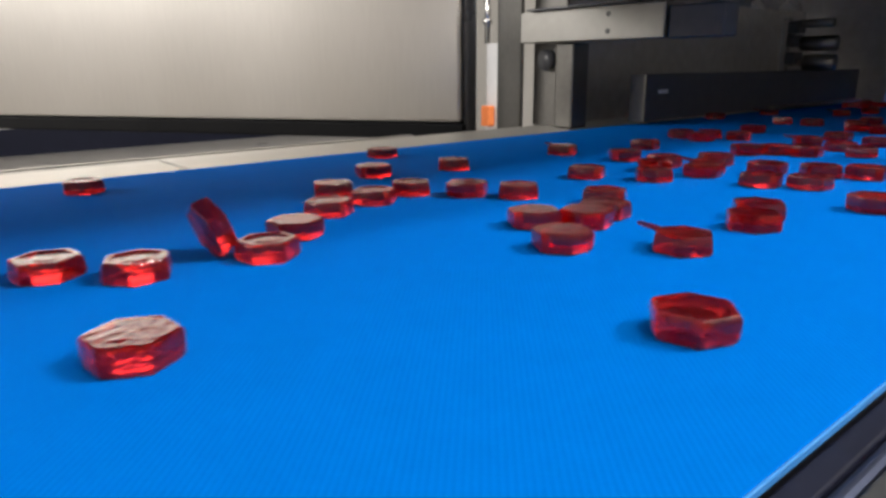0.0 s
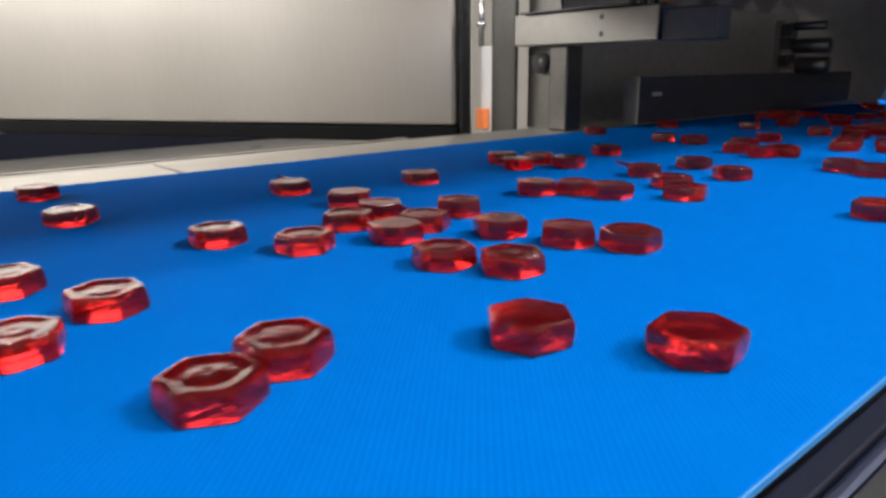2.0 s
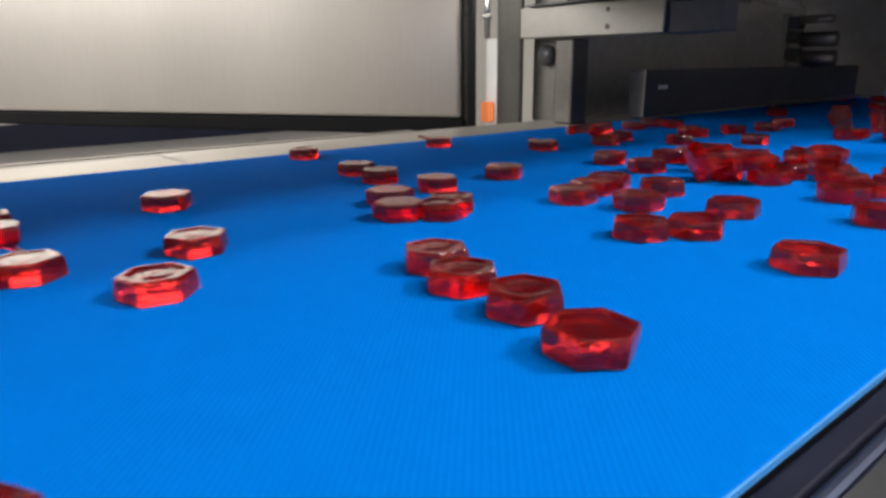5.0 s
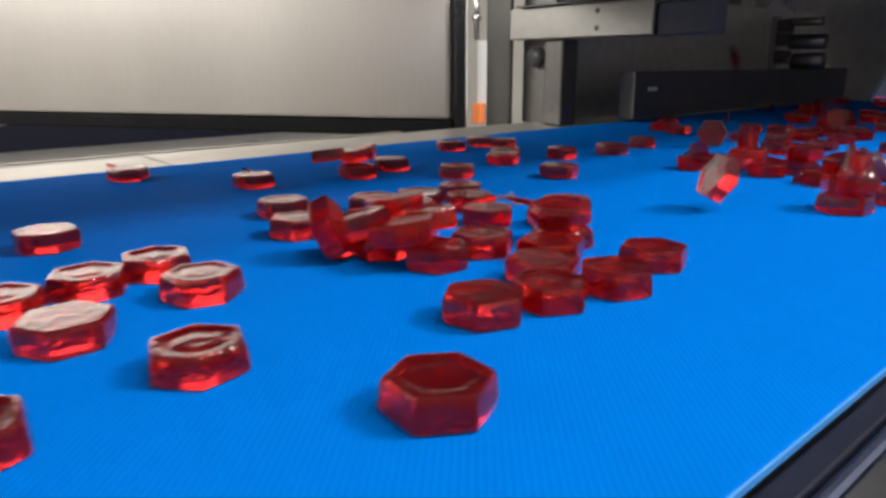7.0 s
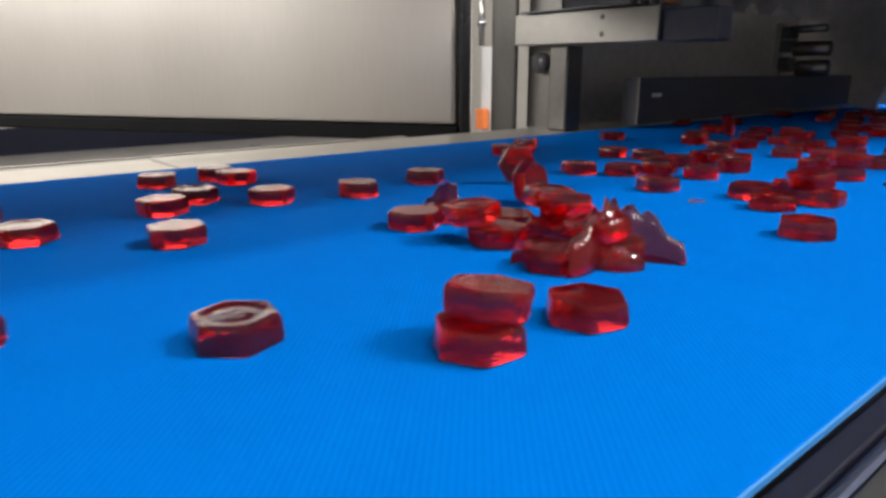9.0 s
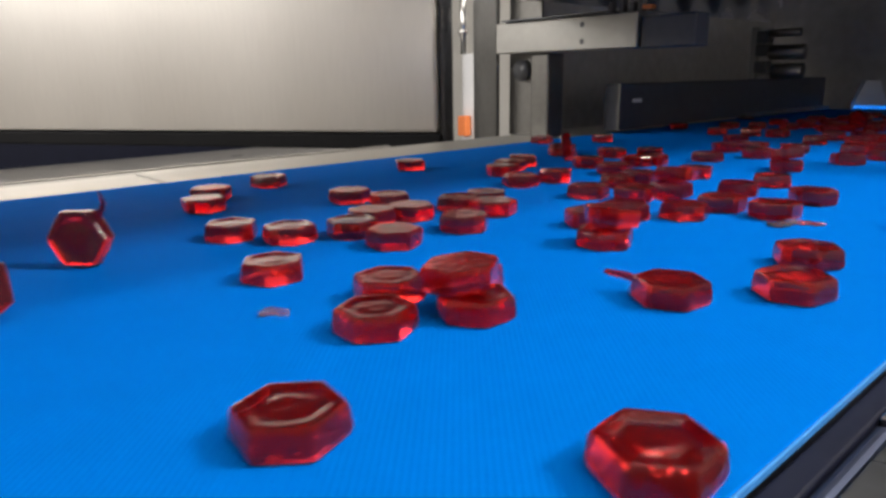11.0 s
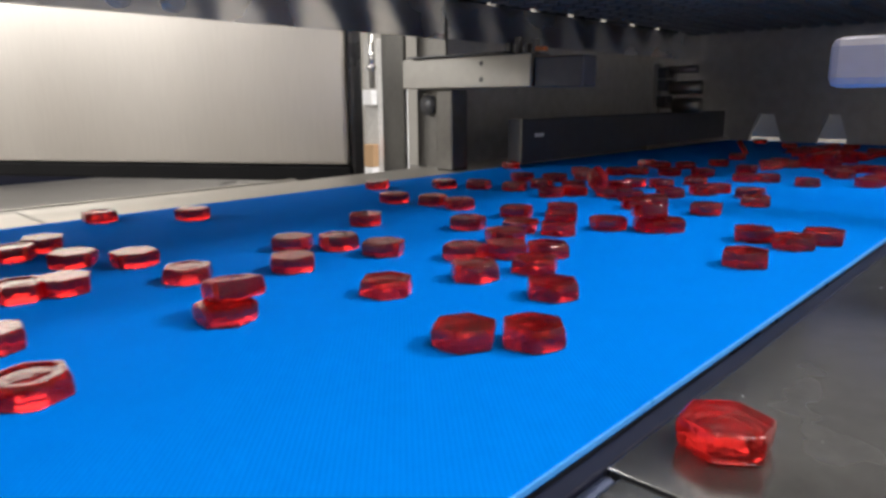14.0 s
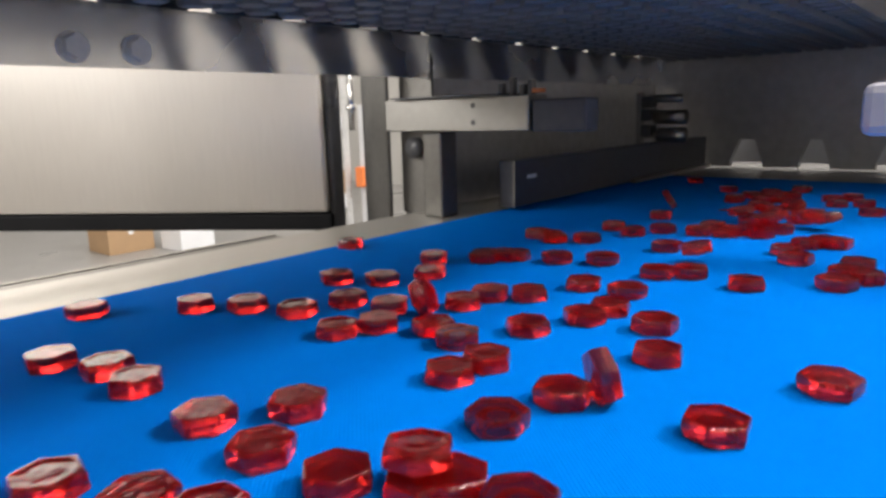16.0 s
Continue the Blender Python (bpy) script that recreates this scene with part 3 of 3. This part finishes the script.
ride(0.582, 0.169, 52)
ride(0.587, 0.312, 55)
ride(0.605, 0.264, 17)
ride(0.606, 0.293, 30)
ride(0.608, 0.205, 38)
ride(0.635, 0.160, 46)
ride(0.662, 0.201, 58)
ride(0.680, 0.288, 56)
ride(0.699, 0.049, 24)
ride(0.707, 0.078, 45)
ride(0.708, 0.105, 50)
ride(0.715, 0.126, 58)
ride(0.751, 0.196, 27)
ride(0.766, 0.224, 25)
ride(0.779, 0.193, 46)
ride(0.799, 0.280, 51)
ride(0.802, 0.106, 36)
ride(0.805, 0.315, 28)
ride(0.806, 0.237, 59)
ride(0.807, 0.045, 8)
ride(0.817, 0.404, 56)
ride(0.820, 0.093, 23)
ride(0.836, 0.168, 6)
ride(0.846, 0.137, 2)
ride(0.860, 0.175, 8)
ride(0.862, 0.242, 31)
ride(0.865, 0.101, 13)
ride(0.882, 0.181, 16)
ride(0.885, 0.150, 43)
ride(0.894, 0.052, 27)
ride(0.934, 0.391, 49)
ride(0.935, 0.082, 40)
ride(0.943, 0.198, 54)
ride(0.952, 0.152, 19)
ride(0.956, 0.235, 26)
ride(0.957, 0.078, 32)
ride(0.957, 0.128, 53)
ride(0.972, 0.094, 24)
ride(0.973, 0.164, 36)
ride(0.980, 0.317, 22)
ride(0.980, 0.130, 34)
ride(0.981, 0.073, 37)
ride(0.991, 0.107, 26)
ride(0.991, 0.214, 37)
ride(0.996, 0.193, 14)
ride(1.009, 0.117, 57)
ride(1.012, 0.080, 21)
ride(1.013, 0.161, 43)
ride(1.014, 0.209, 58)
ride(1.028, 0.188, 59)
ride(1.033, 0.141, 1)
ride(1.035, 0.325, 54, "stacked")
ride(1.041, 0.303, 17)
ride(1.042, 0.211, 38)
ride(1.053, 0.318, 42, "stacked")
ride(1.053, 0.151, 44)
ride(1.075, 0.315, 10)
ride(1.087, 0.264, 44)
ride(1.132, 0.222, 20)
ride(1.147, 0.284, 34)
ride(1.151, 0.070, 57)
ride(1.155, 0.071, 36, "stacked")
ride(1.170, 0.304, 36)
ride(1.171, 0.366, 6)
ride(1.187, 0.066, 45)
ride(1.199, 0.276, 41)
ride(1.207, 0.370, 13)
ride(1.211, 0.347, 40)
ride(1.219, 0.105, 53)
ride(1.220, 0.184, 36)
ride(1.223, 0.151, 17, "stacked")
ride(1.227, 0.140, 18)
ride(1.242, 0.185, 7)
ride(1.244, 0.265, 4)
ride(1.244, 0.098, 30)
ride(1.247, 0.154, 54)
ride(1.249, 0.132, 40)
ride(1.299, 0.275, 30)
ride(1.296, 0.187, 5, "leaning")
ride(1.332, 0.068, 22)
ride(1.338, 0.236, 51, "upright")
ride(1.372, 0.013, 4)
ride(1.378, 0.103, 26)
ride(1.382, 0.169, 57)
ride(1.398, 0.123, 9)
ride(1.406, 0.092, 1)
ride(1.415, 0.216, 18)
ride(1.422, 0.112, 27)
ride(1.441, 0.176, 26)
ride(1.458, 0.060, 55)
ride(1.460, 0.218, 7)
ride(1.481, 0.214, 2)
ride(1.482, 0.177, 38)
ride(1.489, 0.036, 48)
ride(1.494, 0.249, 2)
ride(1.502, 0.115, 24)
ride(1.506, 0.115, 45, "stacked")
ride(1.514, 0.215, 37)
ride(1.517, 0.192, 21)
ride(1.529, 0.047, 35)
ride(1.529, 0.142, 56)
ride(1.552, 0.139, 59)
ride(1.574, 0.120, 17)
ride(1.590, 0.188, 15)
ride(1.595, 0.244, 2)
ride(1.600, 0.164, 19)
ride(1.604, 0.090, 0)
ride(1.604, 0.116, 4)
ride(1.621, 0.284, 6)
ride(1.621, 0.032, 38)
ride(1.623, 0.239, 34)
ride(1.624, 0.156, 2)
ride(1.631, 0.157, 12, "stacked")
ride(1.633, 0.197, 26)
ride(1.644, 0.298, 18)
ride(1.653, 0.091, 39)
ride(1.654, 0.131, 16)
ride(1.655, 0.196, 9)
ride(1.671, 0.310, 44)
ride(1.678, 0.231, 2)
ride(1.695, 0.266, 55)
ride(1.696, 0.130, 21)
ride(1.698, 0.181, 20)
ride(1.717, 0.303, 23, "leaning")
ride(1.740, 0.239, 8)
ride(1.743, 0.329, 57)
ride(1.760, 0.289, 55)
ride(1.768, 0.151, 24)
ride(1.773, 0.153, 24, "stacked")
ride(1.782, 0.267, 29)
ride(1.786, 0.218, 55)
ride(1.810, 0.068, 33)
ride(1.819, 0.415, 24)
ride(1.826, 0.051, 41)
ride(1.830, 0.198, 55)
ride(1.833, 0.133, 38)
ride(1.857, 0.238, 43)
ride(1.867, 0.375, 35)
ride(1.876, 0.221, 6)
ride(1.877, 0.078, 39)
ride(1.877, 0.121, 51)
ride(1.882, 0.190, 32)
ride(1.904, 0.151, 17)
ride(1.906, 0.108, 27)
ride(1.922, 0.138, 40)
ride(1.933, 0.265, 46)
ride(1.937, 0.122, 45)
ride(1.950, 0.161, 59)
ride(1.968, 0.205, 19)
ride(1.981, 0.173, 27)
ride(1.985, 0.038, 16)
ride(1.990, 0.151, 33)
ride(2.013, 0.324, 19)
ride(2.021, 0.170, 35)
ride(2.023, 0.208, 21)
ride(2.024, 0.263, 0)
ride(2.025, 0.137, 50)
ride(2.025, 0.292, 26)
ride(2.037, 0.114, 37)
ride(2.042, 0.033, 20)
ride(2.048, 0.056, 24)
ride(2.051, 0.189, 39)
ride(2.060, 0.398, 37)
ride(2.066, 0.024, 8)
ride(2.105, 0.355, 3)
ride(2.111, 0.163, 40)
ride(2.123, 0.248, 40)
ride(2.123, 0.328, 21)
ride(2.132, 0.159, 29)
ride(2.134, 0.295, 22)
ride(2.142, 0.237, 43)
ride(2.155, 0.210, 58)
ride(2.165, 0.286, 22)
ride(2.169, 0.255, 38)
ride(2.175, 0.234, 45, "leaning")
ride(2.182, 0.101, 17)
ride(2.183, 0.170, 47)
ride(2.198, 0.334, 1)
ride(2.200, 0.226, 37)
ride(2.213, 0.305, 3)
ride(2.215, 0.155, 43)
ride(2.222, 0.119, 1)
ride(2.223, 0.223, 23)
ride(2.237, 0.151, 16)
ride(2.237, 0.204, 40)
ride(2.246, 0.291, 29)
ride(2.276, 0.188, 19)
ride(2.283, 0.319, 37)
ride(2.289, 0.419, 38)
ride(2.313, 0.292, 20)
ride(2.325, 0.273, 11)
ride(2.329, 0.162, 11)
ride(2.330, 0.106, 20)
ride(2.333, 0.241, 48)
ride(2.341, 0.144, 23)
ride(2.347, 0.211, 54)
ride(2.359, 0.062, 38)
ride(2.384, 0.051, 16)
ride(2.384, 0.155, 19, "stacked")
ride(2.401, 0.284, 50)
ride(2.413, 0.308, 24)
ride(2.415, 0.190, 6)
ride(2.416, 0.260, 49)
ride(2.419, 0.098, 52)
ride(2.420, 0.060, 1)
ride(2.464, 0.241, 36)
ride(2.482, 0.104, 43)
ride(2.493, 0.086, 47)
ride(2.495, 0.193, 8)
ride(2.499, 0.172, 19)
ride(2.528, 0.154, 32)
ride(2.566, 0.256, 14)
ride(2.589, 0.176, 41)
ride(2.618, 0.162, 51)
ride(2.631, 0.140, 17)
ride(2.638, 0.276, 15, "leaning")
ride(2.731, 0.234, 20)
ride(2.743, 0.104, 11)
ride(2.745, 0.207, 43)
ride(2.783, 0.191, 27)
ride(2.119, 0.113, 15)
ride(2.040, 0.117, 37, "stacked")
ride(2.044, 0.107, 34)
ride(2.525, 0.191, 8)
ride(2.511, 0.168, 23)
ride(2.557, 0.166, 58)
ride(2.510, 0.146, 38)
ride(2.538, 0.138, 30)
ride(2.581, 0.182, 40, "stacked")
ride(2.616, 0.175, 37, "stacked")
ride(2.567, 0.148, 4, "stacked")
ride(2.643, 0.151, 38, "stacked")
ride(2.722, 0.231, 0)
ride(2.768, 0.225, 58)
ride(2.806, 0.213, 53)
ride(2.787, 0.186, 30)
ride(2.644, 0.133, 16)
ride(2.571, 0.107, 35, "stacked")
ride(2.732, 0.128, 14)
ride(2.790, 0.122, 12)
ride(2.682, 0.088, 45)
ride(2.536, 0.149, 30, "stacked")
ride(2.815, 0.267, 34)
ride(2.853, 0.188, 53)
ride(2.901, 0.341, 35)
ride(0.935, 0.159, 30, "leaning")
ride(0.945, 0.156, 25, "stacked")
ride(0.949, 0.135, 40, "stacked")
ride(0.969, 0.147, 55, "stacked")
ride(0.972, 0.171, 9, "stacked")
ride(1.259, 0.134, 40, "stacked")
ride(1.272, 0.154, 9, "stacked")
ride(1.238, 0.101, 55, "stacked")
ride(1.012, 0.121, 59, "stacked")
ride(1.405, 0.097, 33, "stacked")
ride(0.766, 0.185, 15)
ride(2.656, 0.175, 37)
ride(2.601, 0.135, 34)
ride(2.499, 0.096, 8)
ride(2.771, 0.139, 23)
ride(2.449, 0.111, 58)
ride(2.391, 0.061, 38)
ride(2.574, 0.121, 30, "stacked")
ride(2.686, 0.176, 40, "stacked")
ride(1.434, 0.342, 49)
ride(1.483, 0.365, 39)


# a candy left behind on the steel plate
stray = candy("flat")
stray["label"] = "translucent red hexagonal gummy candy lying on the grey steel plate"
stray.matrix_world = pose(0.1795, -0.0215, -0.0029, 0, 0, 8)
stray.data = MESHES[3]


def jelly_scrap(along, across, size, seed, label):
    """A torn sliver of clear jelly that goes with the belt."""
    rnd = random.Random(seed)
    bm = bmesh.new()
    n = 18
    rows = []
    for k in range(n):
        u = k / (n - 1) - 0.5
        w = size * 0.11 * (1 - (2 * u) ** 4) + 0.0004 + rnd.uniform(0, size * 0.06)
        y = size * 0.12 * math.sin(7 * u + seed)
        z = 0.0012 + abs(rnd.gauss(0, 0.0006))
        rows.append([bm.verts.new((size * u, y + s * w, zz)) for s, zz in ((-1, 0.0002), (1, 0.0002), (0.6, z), (-0.5, z * 0.9))])
    for a, c in zip(rows, rows[1:]):
        for k in range(4):
            j = (k + 1) % 4
            bm.faces.new((a[k], c[k], c[j], a[j]))
    bm.faces.new(rows[0])
    bm.faces.new(rows[-1])
    ob = tagged(new("jelly_scrap", mesh_of("jelly_scrap", bm, M_FILM, True)), label, "candy scrap")
    rides.append((ob, along, across, pose(0, 0, 0, 0, 0, -50 + 9 * seed)))


jelly_scrap(1.593, 0.077, 0.026, 1, "thin torn strip of clear pink jelly on the belt")
jelly_scrap(1.364, 0.135, 0.009, 2, "small lump of clear pink jelly on the belt")
jelly_scrap(1.060, 0.196, 0.014, 5, "small curled scrap of clear red jelly on the belt")
jelly_scrap(1.056, 0.180, 0.012, 3, "small curled scrap of clear red jelly on the belt")


def jelly_web(along, across, turn, size, high, seed, label):
    """A torn upright skin of jelly, wavy along its length and ragged at its rim, that goes with the belt."""
    rnd = random.Random(seed)
    bm = bmesh.new()
    n, rows = 22, []
    for k in range(n):
        u = k / (n - 1) - 0.5
        rise = high * (0.35 + 0.65 * (1 - (2 * u) ** 2)) * rnd.uniform(0.75, 1.0)
        bend = size * 0.14 * math.sin(5.5 * u + seed)
        sheet = []
        for j in range(5):
            q = j / 4
            lean = 0.45 * rise * q * q
            sheet.append((size * u + 0.1 * rise * q, bend + lean, 0.0002 + rise * q, 0.0016 * (1 - 0.6 * q)))
        rows.append([bm.verts.new((x, y - w / 2, z)) for x, y, z, w in sheet] + [bm.verts.new((x, y + w / 2, z)) for x, y, z, w in sheet[::-1]])
    for a, c in zip(rows, rows[1:]):
        for k in range(10):
            j = (k + 1) % 10
            bm.faces.new((a[k], c[k], c[j], a[j]))
    bm.faces.new(rows[0])
    bm.faces.new(rows[-1])
    ob = tagged(new("jelly_web", mesh_of("jelly_web", bm, M_SKIN, True)), label, "candy scrap")
    rides.append((ob, along, across, pose(0, 0, 0, 0, 0, turn)))


jelly_web(1.236, 0.090, -25, 0.046, 0.023, 1, "torn upright skin of clear red jelly between candies")
jelly_web(1.246, 0.197, -60, 0.018, 0.016, 2, "torn upright skin of clear red jelly between candies")
jelly_web(1.226, 0.101, -45, 0.045, 0.011, 3, "torn upright skin of clear red jelly between candies")


def crumbs():
    """Dry specks on the steel plate."""
    rnd = random.Random(5)
    bm = bmesh.new()
    for _ in range(70):
        c, r = Vector((rnd.uniform(0.02, 0.62), rnd.uniform(-0.17, -0.012), -0.0029)), rnd.uniform(0.0002, 0.0006)
        bmesh.ops.create_icosphere(bm, subdivisions=1, radius=r, matrix=Matrix.Translation(c) @ pose(0, 0, 0, 0, 0, rnd.uniform(0, 360)) @ Matrix.Diagonal((1, rnd.uniform(0.4, 1), 0.5, 1)))
    tagged(new("crumbs", mesh_of("crumbs", bm, M_WHITE)), "pale dry sugar crumbs on the grey steel plate", "crumbs", kind="stuff")


crumbs()

# candies that leave the moulds during the clip: seconds of landing, landing place, spin
DROPS = ((5.31, 0.80, 0.311, 200, "flat"), (5.32, 0.78, 0.239, -160, "flat"), (5.36, 0.817, 0.205, 180, "flat"), (6.34, 0.75, 0.275, 220, "flat"), (6.93, 0.303, 0.113, 200, "flat"),
         (7.02, 0.78, 0.357, 150, "flat"), (7.00, 0.72, 0.214, -200, "flat"), (8.11, 0.82, 0.343, 170, "flat"), (8.12, 0.78, 0.243, -190, "flat"), (12.53, 0.85, 0.288, 190, "flat"),
         (12.46, 0.70, 0.188, -210, "flat"), (14.28, 0.75, 0.292, 240, "flat"), (14.47, 0.80, 0.267, 210, "flat"), (14.56, 0.80, 0.224, -180, "flat"), (14.80, 0.60, 0.279, 200, "flat"),
         (14.41, 0.60, 0.158, -170, "flat"), (14.50, 0.402, 0.121, 170, "flat"), (14.50, 0.443, 0.101, 170, "standing"), (14.50, 0.441, 0.057, 170, "flat"),
         (14.65, 0.486, 0.034, -180, "flat"), (14.55, 0.356, 0.085, 190, "flat"))
drops = [(candy("falling"), *d) for d in DROPS]


def motions():
    end = 16.0
    walk(belt, [(0.0, pose(0, 0, 0)), (end, pose(-SPEED * end, 0, 0))])
    for ob, along, across, rest in rides:
        walk(ob, [(0.0, pose(along, across, 0) @ rest), (end, pose(along - SPEED * end, across, 0) @ rest)])
    for ob, land, x, y, spin, rest in drops:
        top, fall, start = 0.206, 0.20, max(y, 0.145)
        rows = [(0.0, pose(x, start, top)), (land - fall, pose(x, start, top))]
        for k in (2 / 30, 4 / 30, 5 / 30):
            rows.append((land - fall + k, pose(x, start + (y - start) * k / fall, top - 0.5 * 9.81 * k * k, spin * k / 0.4, 0, spin * k)))
        rows.append((land, pose(x, y, 0.011, spin * 0.5, 0, spin * 0.2)))
        rows.append((land + 0.10, pose(x - SPEED * 0.1, y, 0.020, spin * 0.62, 0, spin * 0.3)))
        if rest == "flat":
            down = pose(0, 0, 0.0001, 180 if spin > 0 else -180, 0, spin * 0.4) @ pose(0, 0, -THICK)
        else:
            down = pose(0, 0, 0.0108, 80, 0, 48) @ pose(0, 0, -THICK / 2, 0, 0, 30)
        rows.append((land + 0.20, pose(x - SPEED * 0.2, y, 0) @ down))
        rows.append((end, pose(x - SPEED * (end - land), y, 0) @ down))
        walk(ob, rows)
    for ob in [belt] + [r[0] for r in rides] + [d[0] for d in drops]:
        keys = ob.animation_data
        for curve in keys.action.layers[0].strips[0].channelbag(keys.action_slot).fcurves:
            for key in curve.keyframe_points:
                key.interpolation = "LINEAR"


motions()
